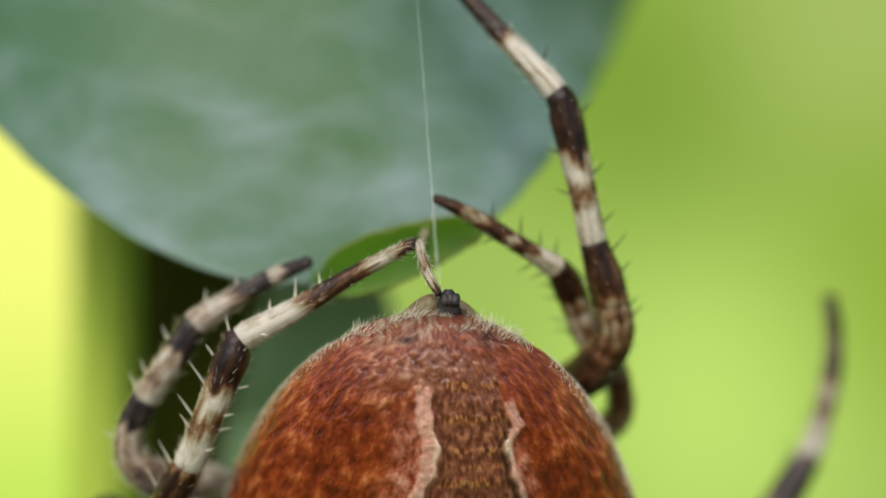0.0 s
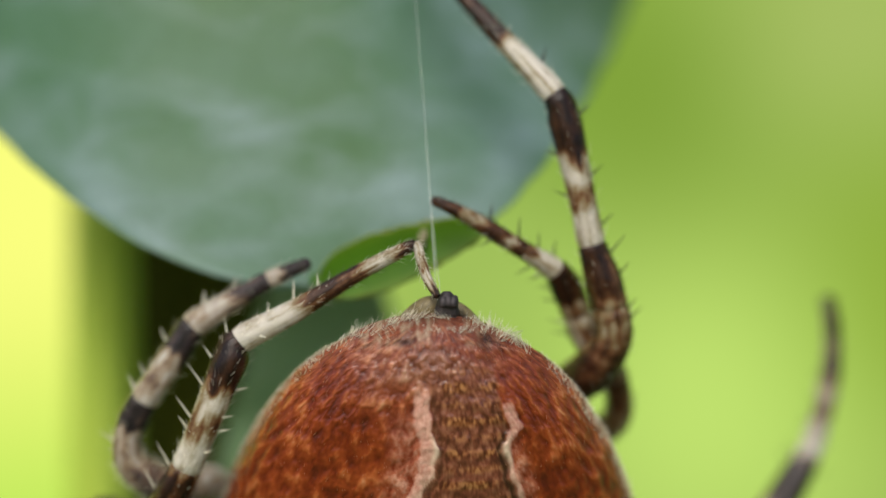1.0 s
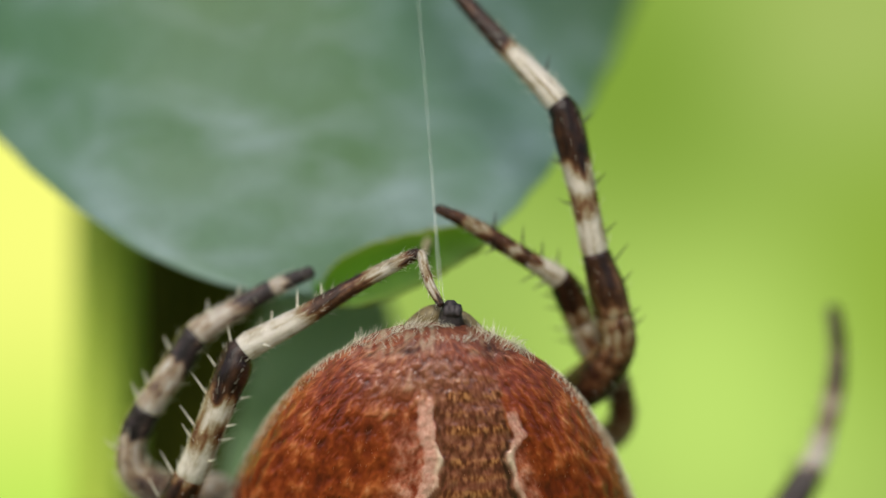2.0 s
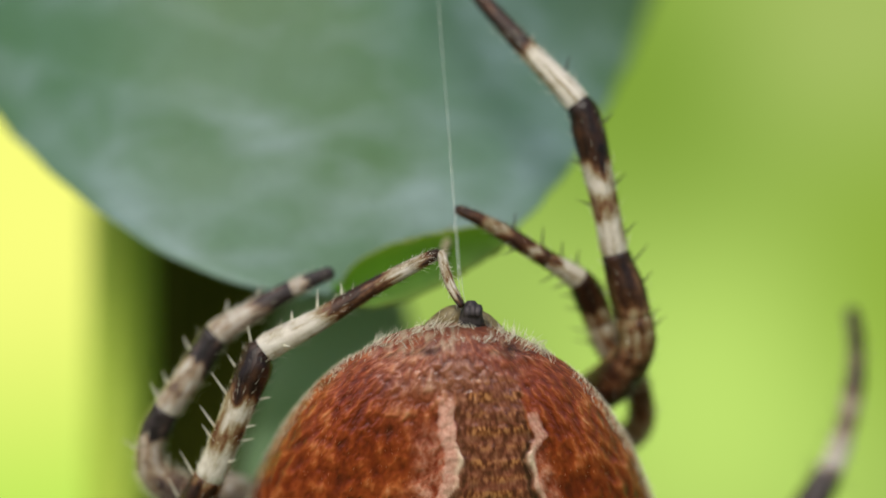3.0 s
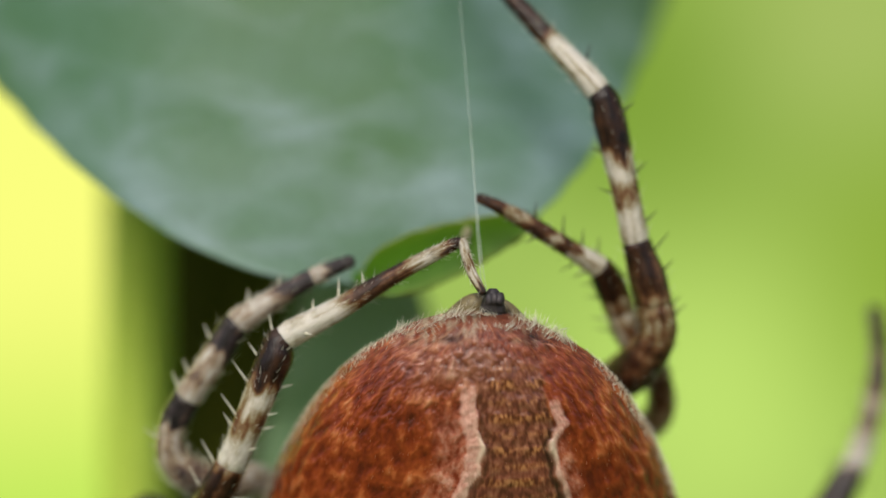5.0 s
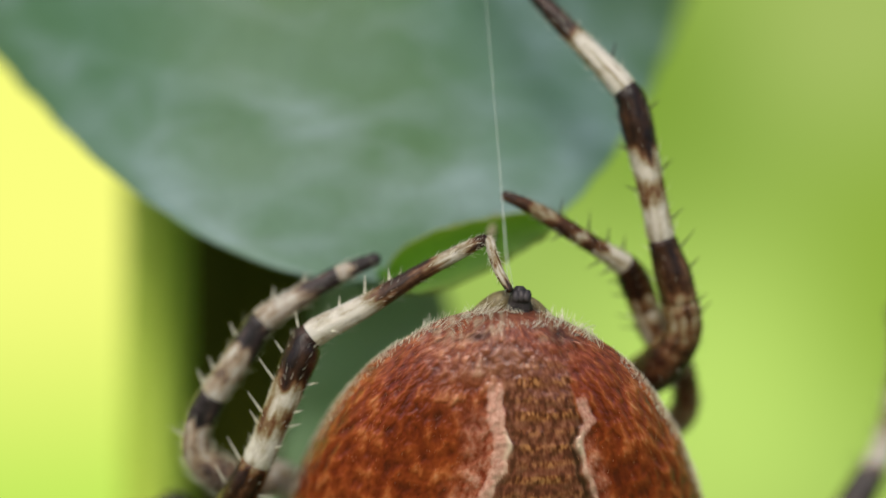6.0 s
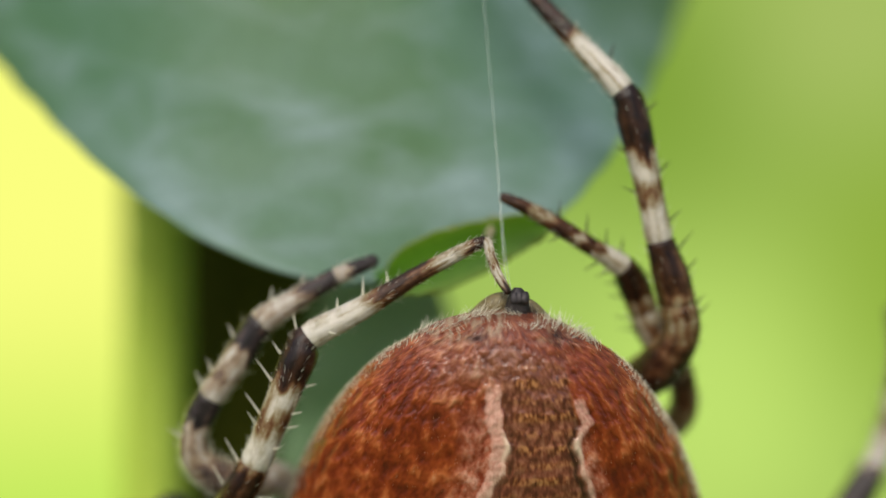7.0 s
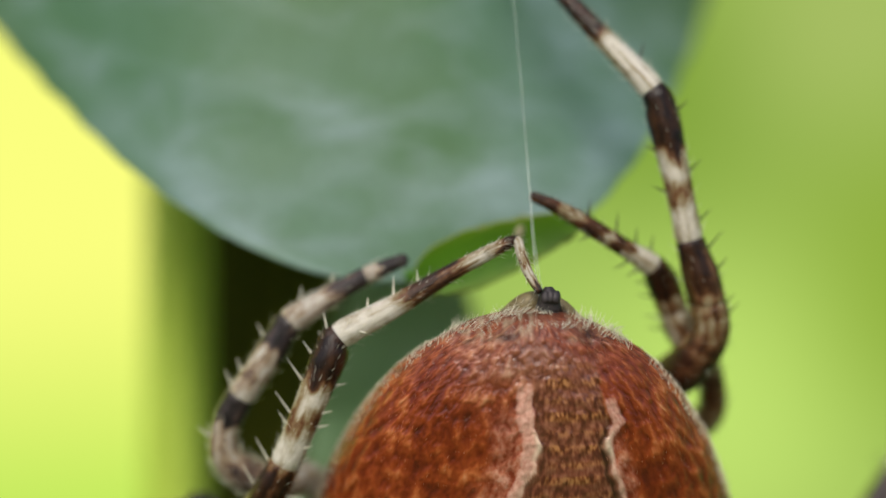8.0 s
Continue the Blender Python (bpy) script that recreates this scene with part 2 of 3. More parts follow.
def tube(path, radii, sides=16, round_ends=True):
    """Verts, faces, the share of the length and the way round of each vertex of a round tube with domed ends."""
    path, radii = [Vector(p) for p in path], list(radii)
    if round_ends:
        for end, inner in ((0, 1), (-1, -2)):
            d = (path[end] - path[inner]).normalized()
            r = radii[end]
            extra = [(path[end] + d * r * 0.7 * math.sin(k * math.pi / 6), r * math.cos(k * math.pi / 6)) for k in (1, 2, 2.8)]
            if end == 0:
                for p, q in extra:
                    path.insert(0, p), radii.insert(0, q)
            else:
                for p, q in extra:
                    path.append(p), radii.append(q)
    n = len(path)
    total = [0.0]
    for i in range(1, n):
        total.append(total[-1] + (path[i] - path[i - 1]).length)
    verts, faces, along, round_ = [], [], [], []
    side = None
    for i in range(n):
        d = (path[min(i + 1, n - 1)] - path[max(i - 1, 0)]).normalized()
        if side is None:
            side = d.orthogonal().normalized()
        side = (side - d * side.dot(d)).normalized()
        up = d.cross(side)
        for k in range(sides):
            a = 2 * math.pi * k / sides
            verts.append(path[i] + (side * math.cos(a) + up * math.sin(a)) * radii[i])
            along.append(total[i] / total[-1])
            round_.append(k / sides)
    for i in range(n - 1):
        for k in range(sides):
            k2 = (k + 1) % sides
            faces.append((i * sides + k, i * sides + k2, (i + 1) * sides + k2, (i + 1) * sides + k))
    faces.append(tuple(reversed(range(sides))))
    faces.append(tuple(range((n - 1) * sides, n * sides)))
    return verts, faces, along, round_


def hairs(roots, thick):
    """Thin three-sided spikes; roots: place, end."""
    verts, faces = [], []
    for p, q in roots:
        d = (q - p).normalized()
        s = d.orthogonal().normalized()
        u = d.cross(s)
        i = len(verts)
        bend = (p + q) / 2 + s * (q - p).length * 0.06
        for c, r in ((p, thick), (bend, thick * 0.7)):
            for k in range(3):
                a = 2.0944 * k
                verts.append(c + (s * math.cos(a) + u * math.sin(a)) * r)
        verts.append(q)
        for k in range(3):
            k2 = (k + 1) % 3
            faces.append((i + k, i + k2, i + 3 + k2, i + 3 + k))
            faces.append((i + 3 + k, i + 3 + k2, i + 6))
    return verts, faces


# ---- the setting ----
def build_setting():
    g = 90.0
    n = 24
    verts, faces = [], []
    for i in range(n + 1):
        for k in range(n + 1):
            x, y = (i / n * 2 - 1), (k / n * 2 - 1)
            x, y = g * x * abs(x) ** 1.5, g * y * abs(y) ** 1.5
            verts.append((x, y, -0.62 + 0.02 * noise.noise(Vector((x, y, 0)) * 2.0)))
    for i in range(n):
        for k in range(n):
            a = i * (n + 1) + k
            faces.append((a, a + n + 1, a + n + 2, a + 1))
    ob = new("ground", mesh_of("ground", verts, faces, GRASS))
    tagged(ob, "green meadow ground far below the plant", "ground", kind="structure")
    # a curved glowing sheet that stands for distant foliage round the far side
    verts, faces = [], []
    m, rows = 48, 12
    for k in range(rows + 1):
        for i in range(m + 1):
            t = radians(-75 + 150 * i / m)
            r = 1.25 + 0.05 * math.sin(3 * t)
            verts.append((r * math.sin(t), r * math.cos(t), -0.66 + 1.5 * k / rows))
    for k in range(rows):
        for i in range(m):
            a = k * (m + 1) + i
            faces.append((a, a + 1, a + m + 2, a + m + 1))
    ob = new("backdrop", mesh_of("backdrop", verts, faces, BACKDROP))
    tagged(ob, "self-glowing backdrop of far yellow-green meadow and bushes with painted sunlight, fully blurred", "backdrop", kind="structure")


build_setting()


# ---- plants ----
def blade(name, tip, length, width, power, lean, tilt, cup, mat, lift=0.0, waves=0.10, wave_len=2.4, teeth=0.05, rim_to=0.0, turn=0.0, uneven=1.0, power_left=None, curl=(0.0, 0.0), light_patches=()):
    """One leaf blade in mm, tip downward at the origin: width * v ** power wide, bent back by tilt, with arching side veins."""
    nu, nv = 72, 110
    verts, faces, vein, rim, sheen_mask = [], [], [], [], []
    for j in range(nv + 1):
        s = (j / nv) ** 1.7
        v = s * length
        w = width * max(v, 1e-6) ** power * (1 - s ** 5) ** 0.6
        w_left = uneven * width * max(v, 1e-6) ** (power_left or power) * (1 - s ** 5) ** 0.6
        for i in range(nu + 1):
            u = i / nu * 2 - 1
            u = math.copysign(1 - (1 - abs(u)) ** 1.15, u)
            ragged = 1 + teeth / max(w, 0.4) * (noise.noise(Vector((v * 2.6, u * 0.5, 3.0))) + 0.5 * math.sin(v * 7.0)) if abs(u) > 0.97 else 1
            x = u * ragged * (w if u > 0 else w_left)
            across = abs(x)
            z = v
            arch = (z - across * 0.42 + 0.018 * across ** 2 + 0.5 * noise.noise(Vector((x * 0.2, z * 0.2, 6.0)))) / wave_len
            groove = abs(arch - round(arch)) * 2
            y = tilt * v + lift * (v / length) ** 2 * length - cup * u * u * min(w, 6) * 0.5
            y += waves * (math.cos(arch * 2 * math.pi) * step(0.2, 2.5, across) + 1.2 * noise.noise(Vector((x * 0.25, z * 0.4, 1.7))))
            # both halves curl away backwards, opening out as they go
            back = (curl[0] if x < 0 else curl[1] * (0.4 + 1.1 * step(1.0, 7.0, v))) * abs(x) ** 3
            wide = 1 + back / 47.0
            verts.append(Vector(((x + lean * v + tip[0]) * wide - tip[0], y + back, (z + tip[2]) * wide - tip[2])))
            vein.append(bell(groove - 1, 0.16) * step(0.1, 1, across) * step(0, 1.5, v))
            # pale bloom, plus painted patches that lighten or darken the blade like light
            wild = noise.noise(Vector((x * 0.35, z * 0.5, 8.0)))
            sheen_mask.append(0.22 + 0.34 * bell(abs(u) - 0.86, 0.09) + 0.26 * step(6.5, 0.5, v) + 0.25 * wild - 0.14 * step(4.0, 7.5, v) * step(0.9, 0.4, abs(u))
                        + sum(k * bell((x - sx) / sr, 1.0) * bell((z - sz) / sr * 1.4, 1.0) for sx, sz, sr, k in light_patches))
            rim.append(step(0.96, 1.0, abs(u)) * rim_to)
    for j in range(nv):
        for i in range(nu):
            a = j * (nu + 1) + i
            faces.append((a, a + 1, a + nu + 2, a + nu + 1))
    rot = Matrix.Rotation(radians(turn), 3, "Y")
    verts = [rot @ p * MM + Vector(tip) * MM for p in verts]
    ob = new(name, mesh_of(name, verts, faces, mat, values={"vein": vein, "rim": rim, "bloom_sheen": sheen_mask}))
    sol = ob.modifiers.new("thickness", "SOLIDIFY")
    sol.thickness = 0.14 * MM
    sol.offset = 0.0
    top = rot @ Vector((lean * length, tilt * length + lift * length, length)) * MM + Vector(tip) * MM
    return ob, top


STEM_AT = Vector((-10.30, 14.00, 0.00)) * MM
SHADE_STEM_AT = Vector((-7.90, 19.00, 0.00)) * MM


def build_stem(name, at, r0, r1, top, mat, label, bend):
    n = 60
    path, radii = [], []
    for i in range(n + 1):
        z = -0.625 + (top + 0.625) * i / n
        path.append((at.x + bend * math.sin(z * 9.0) * (1 - math.exp(-(z / 0.05) ** 2)), at.y + bend * math.sin(z * 7.0) * (1 - math.exp(-(z / 0.05) ** 2)), z))
        radii.append(r0 + (r1 - r0) * i / n + 0.04 * MM * math.sin(i * 2.3))
    v, f, _, _ = tube(path, radii, 28)
    ob = new(name, mesh_of(name, v, f, mat))
    return tagged(ob, label, "stem")


def petiole(parent, a, b, sag, r, mat):
    path = spline([a, (Vector(a) + Vector(b)) / 2 + Vector((0, 0, sag)), b], 14)
    v, f, _, _ = tube(path, np.linspace(r, r * 1.5, len(path)), 10)
    return part("petiole", mesh_of("petiole", v, f, mat), parent, "green leaf stalk")


def build_plants():
    build_stem("plant_stem", STEM_AT, 1.6 * MM, 0.90 * MM, 0.07, STEM, "smooth light green plant stem rising beside the leaves", 0.004)
    # added dark stem that stands in for shade behind the green one
    build_stem("shade_stem", SHADE_STEM_AT, 3.4 * MM, 2.55 * MM, 0.06, SHADE_STEM, "dark olive stem added behind the leaf, standing in for the shade there", 0.003)
    # the listed patches paint highlights and offset shading on the curled halves
    leaf, top = blade("leaf", (-3.63, 2.00, -0.84), 24.0, 4.22, 0.380, -0.085, 0.18, 0.06, LEAF, lift=0.06, waves=0.010, uneven=0.841, power_left=0.50,
                      curl=(0.0055, 0.0082), light_patches=((-0.9, 3.7, 0.6, 0.40), (1.1, 2.4, 0.6, 0.35), (2.5, 2.3, 0.7, 0.35), (3.6, 4.4, 1.0, 0.15), (5.0, 5.8, 2.6, 0.48), (-5.2, 4.6, 0.9, 0.35), (-4.4, 2.4, 0.8, 0.3), (-2.0, 6.0, 1.8, -0.16), (2.2, 5.6, 1.5, 0.16)))
    tagged(leaf, "large blue-green waxy leaf hanging tip down behind the spider", "leaf")
    petiole(leaf, top, (STEM_AT.x + 0.3 * MM, STEM_AT.y - 0.6 * MM, 0.034), 2 * MM, 0.5 * MM, STEM)
    tip = spline([(-0.30, 1.90, 0.72, 0.07), (-0.36, 1.45, 0.52, 0.12), (-0.46, 1.20, 0.28, 0.10), (-0.50, 1.05, 0.05, 0.04)], 8)
    v, f, _, _ = tube([Vector(p[:3]) * MM for p in tip], [p[3] * MM for p in tip], 12)
    part("leaf_tip", mesh_of("leaf_tip", v, f, DRY), leaf, "withered tan leaf tip")
    young, top = blade("young_leaf", (1.22, 1.30, 0.70), 4.4, 0.42, 0.52, 0.0, 0.05, 0.28, YOUNG, waves=0.03, wave_len=0.9, teeth=0.03, rim_to=0.35, turn=-110)
    tagged(young, "small bright green curled young leaf with a brownish rim", "leaf")
    stalk = spline([top, Vector((-3.75, 5.00, 0.01)) * MM, Vector((-5.68, 12.00, 1.01)) * MM, (SHADE_STEM_AT.x + 0.6 * MM, SHADE_STEM_AT.y - 1.6 * MM, 0.004)], 10)
    v, f, _, _ = tube(stalk, [0.16 * MM] * len(stalk), 10)
    part("petiole", mesh_of("petiole", v, f, YOUNG), young, "green leaf stalk")
    low, top = blade("lower_leaf", (-3.10, 9.00, 0.75), 16.5, 1.20, 0.45, 0.0, 0.12, 0.2, SHADED, waves=0.10, turn=182)
    tagged(low, "dull teal-green leaf in the shade behind the spider", "leaf")
    petiole(low, top, (SHADE_STEM_AT.x + 0.4 * MM, SHADE_STEM_AT.y - 1.2 * MM, -0.022), -1.5 * MM, 0.45 * MM, STEM)


build_plants()


# ---- the spider ----
AB_CENTRE = Vector((-0.42, 3.60, -9.50)) * MM
AB_A, AB_C, AB_L = 5.45 * MM, 2.4 * MM, 9.43 * MM
AB_TURN = Matrix.Rotation(radians(2.0), 3, "Y") @ Matrix.Rotation(radians(32), 3, "X")


def ab_point(lat, lon):
    """A point of the abdomen's skin; lat from the spinnerets (0) to the waist (pi), lon 0 faces the eye."""
    s, c = math.sin(lat), math.cos(lat)
    fat = 1.0
    c *= 1.0 if c > 0 else 0.55
    p = Vector((AB_A * fat * s * math.sin(lon), -AB_C * fat * s * math.cos(lon), AB_L * c))
    return AB_CENTRE + AB_TURN @ p


# edges of the leaf mark on the back, in mm: height, one side, the other
MARK = ((-2.8, -0.20, 1.22), (-3.06, -0.21, 1.25), (-3.5, -0.24, 1.31), (-3.7, -0.23, 1.38), (-3.94, -0.20, 1.50), (-4.19, -0.12, 1.44), (-4.46, -0.05, 1.36),
        (-4.76, -0.10, 1.44), (-5.07, -0.17, 1.53), (-5.45, -0.38, 1.69), (-6.2, -0.70, 2.0), (-6.9, -0.35, 1.65), (-7.8, -0.95, 2.3), (-8.6, -0.55, 1.9), (-12.0, -1.0, 2.4))


def folium_edges(z):
    """Where the two edges of the leaf mark lie at height z: scalloped, waisted towards the spinnerets."""
    if z >= MARK[0][0]:
        return MARK[0][1:]
    for (za, a, b), (zb, c, d) in zip(MARK, MARK[1:]):
        if z >= zb:
            k = step(za, zb, z) * 0.5 + 0.5 * (z - za) / (zb - za)
            return a + (c - a) * k, b + (d - b) * k
    return MARK[-1][1:]


def ridge(x, z):
    """A pale fold that runs from beside the spinnerets out over one flank."""
    at = -1.90 - 0.26 * step(0.9, 1.25, x) - 0.20 * step(1.2, 2.2, x)
    return bell(z - at, 0.07) * step(0.85, 1.0, x) * step(2.1, 1.6, x)


def build_abdomen(parent):
    nlat, nlon = 340, 560
    verts, faces = [], []
    keys = ("folium", "rows", "edging", "blush", "lip", "seam", "grizzle_sheen", "fringe", "lay")
    vals = {k: [] for k in keys}
    for j in range(nlat + 1):
        lat = math.pi * (0.004 + 0.992 * (j / nlat) ** 1.25)
        for i in range(nlon):
            lon = 2 * math.pi * i / nlon
            p = ab_point(lat, lon)
            n = (p - AB_CENTRE).normalized()
            x, z = p.x / MM, p.z / MM
            front = step(-0.05, 0.15, math.cos(lon))
            wob = 0.06 * noise.noise(Vector((x, z, 0)) * 3.1) + 0.03 * noise.noise(Vector((x, z, 5)) * 8.0)
            a, c = folium_edges(z)
            left = x < (a + c) / 2
            off = ((a - x) if left else (x - c)) + wob          # outward from the mark's edge
            start = step(-2.85, -3.35, z) if left else step(-3.15, -3.6, z)
            wide = 0.40 if left else 0.33 - 0.14 * step(-3.9, -4.3, z)
            line = step(-0.03, 0.05, off) * step(wide + 0.12, wide - 0.12, off) * start * (0.8 if left else 0.7)
            spread = 1.15 if left else 0.50
            wild = noise.noise(Vector((x, z, 2)) * 1.7)
            blush = step(spread * 1.3, spread * 0.35, off + 0.45 * wild) * step(-0.02, 0.06, off) * step(-3.3, -4.5, z) * (0.85 if left else 0.55)
            lip = bell(off - 0.07, 0.06) * (bell(z + 4.48, 0.28) + 0.35 * step(-4.0, -4.6, z)) * 0.9
            inside = step(0.03, -0.05, off) * step(-2.2, -3.0, z)
            turn = (z + 3.02 + 0.03 * math.sin(3 * x)) * 2 * math.pi
            row = (0.5 + 0.5 * math.cos(turn / 0.37)) * (0.75 + 0.25 * math.cos(turn / 0.74))
            seam = bell(off + 0.07, 0.075) * start * (0.35 if left else 0.85 * (0.4 + 0.6 * step(-3.7, -4.2, z))) * front
            grizz_sheen = 0.75 * bell((x + 0.75) / 1.0, 1.0) * bell((z + 2.65) / 0.75, 1.0) + 0.9 * bell((x - 0.10) / 0.38, 1.0) * bell((z + 2.5) / 0.38, 1.0)
            # an overall paler top stands in for sky sheen on the skin
            grizz_sheen += 0.45 * bell((x - 0.5) / 0.8, 1.0) * step(-3.1, -2.4, z) + 0.14 * step(-3.4, -2.2, z)
            spots = (0.25 + 1.3 * noise.noise(Vector((x * 5.0, z * 3.0, 9)) * 1.7)) * step(-2.25, -1.88, z) * step(0.25, 0.5, abs(x - 0.14))
            dark = 0.85 * bell((x + 0.80) / 0.28, 1.0) * bell((z + 1.98) / 0.14, 1.0) + 0.9 * bell((x - 1.02) / 0.24, 1.0) * bell((z + 1.95) / 0.15, 1.0)
            fold = ridge(x, z) * front
            seam = max(seam, min(0.9, dark))
            height = line * 0.07 + lip * 0.03 - seam * 0.06 + inside * 0.02 * row + fold * 0.06
            height += 0.05 * noise.noise(Vector((x * 0.9, p.y / MM, z * 0.9))) + 0.012 * noise.noise(Vector((x, p.y / MM, z)) * 5.0)
            verts.append(p + n * height * MM)
            vals["folium"].append(inside * front)
            vals["rows"].append(step(0.12, 0.75, row) * (step(-0.08, -0.34, off) if left else 1.0) * (0.75 + 0.9 * noise.noise(Vector((x, z, 4)) * 2.0)))
            vals["edging"].append(max(line, fold * 0.45) * front)
            vals["blush"].append(max(0.0, blush) * front)
            vals["lip"].append(min(0.9, lip) * front)
            vals["seam"].append(seam)
            vals["grizzle_sheen"].append(min(1.0, max(0.0, grizz_sheen * (0.70 + 0.8 * wild))))
            vals["fringe"].append(min(0.85, max(0.0, spots)) * (1 - min(1.0, dark * 1.3)))
            vals["lay"].append((abs(math.pi - lon) * 3.6 * MM, lat * AB_L, 0.0))
    for j in range(nlat):
        for i in range(nlon):
            i2 = (i + 1) % nlon
            faces.append((j * nlon + i, (j + 1) * nlon + i, (j + 1) * nlon + i2, j * nlon + i2))
    faces.append(tuple(range(nlon)))
    faces.append(tuple(reversed(range(nlat * nlon, (nlat + 1) * nlon))))
    ab = part("abdomen", mesh_of("abdomen", verts, faces, ABDOMEN, values=vals), parent,
              "rust-red mottled abdomen with a pale-edged leaf mark")
    rng = random.Random(4)
    roots, pale = [], []
    for k in range(7000):
        edge = k < 5600
        lat = math.acos(1 - 2 * rng.random() * (0.5 if edge else 0.6))
        lon = rng.choice((-1, 1)) * rng.uniform(1.38, 1.95) if edge else rng.uniform(-1.3, 1.3)
        if edge and rng.random() < 0.10:
            lat, lon = rng.uniform(0.03, 0.5), rng.uniform(1.2, 2 * math.pi - 1.2)
        p = ab_point(lat, lon)
        q = ab_point(lat + 0.01, lon)
        r = ab_point(lat, lon + 0.01)
        n = (q - p).cross(r - p).normalized()
        if n.dot(p - AB_CENTRE) < 0:
            n = -n
        back = (p - q).normalized()
        long = rng.uniform(0.05, 0.13) * ((3.4 if rng.random() < 0.3 else 2.2) if lat < 0.40 else 1.2)
        if edge and lat < 0.5 and (rng.random() < 0.40 or noise.noise(p / MM * 1.8) < -0.12):
            continue
        rise = rng.uniform(0.3, 0.8) if edge else rng.uniform(0.08, 0.3)
        way = (n * rise + back * rng.uniform(0.6, 1.0) + Vector((rng.uniform(-.25, .25), rng.uniform(-.25, .25), 0))).normalized()
        (pale if edge else roots).append((p - n * 0.01 * MM, p + way * long * MM))
    v, f = hairs(roots, 0.006 * MM)
    tagged(part("abdomen_hair", mesh_of("abdomen_hair", v, f, RUST_HAIR), ab, "short rusty downy hair"), kind="stuff")
    v, f = hairs(pale, 0.006 * MM)
    tagged(part("flank_hair", mesh_of("flank_hair", v, f, PALE_HAIR), ab, "pale hair along the flanks"), kind="stuff")
    return ab


def build_spinnerets(parent):
    """A dark wrinkled mound at the hind end, between two dull lobes of skin."""
    base = Vector((0.14, -1.25, -1.60)) * MM
    nr, ns = 44, 40
    verts, faces = [], []
    for k in range(nr + 1):
        h = k / nr
        r = 0.47 - 0.17 * step(0.0, 0.28, h) - 0.05 * step(0.2, 0.7, h) - 0.17 * max(0.0, (h - 0.60) / 0.40) ** 2.0
        r -= 0.035 * bell(h - 0.12, 0.035) + 0.02 * bell(h - 0.30, 0.03)
        for i in range(ns):
            a = 2 * math.pi * i / ns
            w = 1 + 0.16 * noise.noise(Vector((math.cos(a) * 2.5, math.sin(a) * 2.5, h * 3))) + 0.05 * math.cos(3 * a + 0.6) * step(0.3, 0.9, h)
            sag = 0.03 * math.cos(a)
            verts.append(base + Vector((r * w * math.sin(a) - 0.02 * h, 0.34 * (1 - h) ** 2 - r * w * math.cos(a) * 0.9, -0.14 + 0.84 * h + sag * (1 - h))) * MM)
    for k in range(nr):
        for i in range(ns):
            i2 = (i + 1) % ns
            faces.append((k * ns + i, k * ns + i2, (k + 1) * ns + i2, (k + 1) * ns + i))
    faces.append(tuple(range(nr * ns, (nr + 1) * ns)))
    body = part("spinneret", mesh_of("spinneret", verts, faces, SPINNERET), parent, "dark grey wrinkled spinneret mound")
    for dx, lean, tall in ((-0.09, -0.04, 0.54), (0.02, 0.01, 0.60), (0.12, 0.05, 0.55)):
        v, f, _, _ = tube([base + Vector((dx, -0.10, 0.40)) * MM, base + Vector((dx + lean * 0.5, -0.10, 0.55)) * MM, base + Vector((dx + lean, -0.06, tall)) * MM],
                          [0.12 * MM, 0.11 * MM, 0.07 * MM], 12)
        part("nozzle", mesh_of("nozzle", v, f, SPINNERET), body)
    for pts in ([(-1.15, -0.30, -1.86, 0.10), (-0.72, -0.60, -1.52, 0.20), (-0.35, -0.75, -1.30, 0.26), (0.0, -0.75, -1.18, 0.20)],
                [(0.25, -0.75, -1.20, 0.12), (0.48, -0.75, -1.38, 0.16), (0.72, -0.60, -1.62, 0.16), (1.10, -0.30, -1.95, 0.10)]):
        line = spline(pts, 8)
        v, f, _, _ = tube([Vector(q[:3]) * MM for q in line], [q[3] * MM for q in line], 18)
        part("flank", mesh_of("flank", v, f, FLANK), parent, "dull olive-brown skin round the spinnerets")
    rng = random.Random(8)
    pale, black = [], []
    for _ in range(240):
        x = rng.choice((-1, 1)) * rng.uniform(0.30, 1.5)
        tuft = 1.0 + 1.1 * bell(x + 0.95, 0.20) + 0.8 * bell(x - 0.75, 0.25)
        p = base + Vector((x, rng.uniform(-0.30, 0.5), -0.17 * abs(x) ** 1.5 + rng.uniform(-0.20, 0.02))) * MM
        q = p + Vector((x * 0.14 + rng.uniform(-.10, .10), rng.uniform(-.25, .05), rng.uniform(0.10, 0.32) * tuft)) * MM
        pale.append((p, q))
    for _ in range(110):
        x = rng.uniform(-0.5, 0.5)
        p = base + Vector((x, rng.uniform(-0.42, -0.25), -0.16 + rng.uniform(-0.10, 0.03))) * MM
        pale.append((p, p + Vector((x * 0.2 + rng.uniform(-.04, .04), -0.02, rng.uniform(0.05, 0.15))) * MM))
    for _ in range(34):
        x = rng.uniform(0.12, 0.46)
        p = base + Vector((x, rng.uniform(-0.1, 0.2), rng.uniform(0.0, 0.40) * (0.6 - x) * 2)) * MM
        black.append((p, p + Vector((rng.uniform(-0.08, 0.05), rng.uniform(-.1, .1), rng.uniform(0.10, 0.26))) * MM))
    v, f = hairs(pale, 0.0065 * MM)
    tagged(part("tail_hair", mesh_of("tail_hair", v, f, PALE_HAIR), parent, "pale bristly hair round the spinnerets"), kind="stuff")
    v, f = hairs(black, 0.006 * MM)
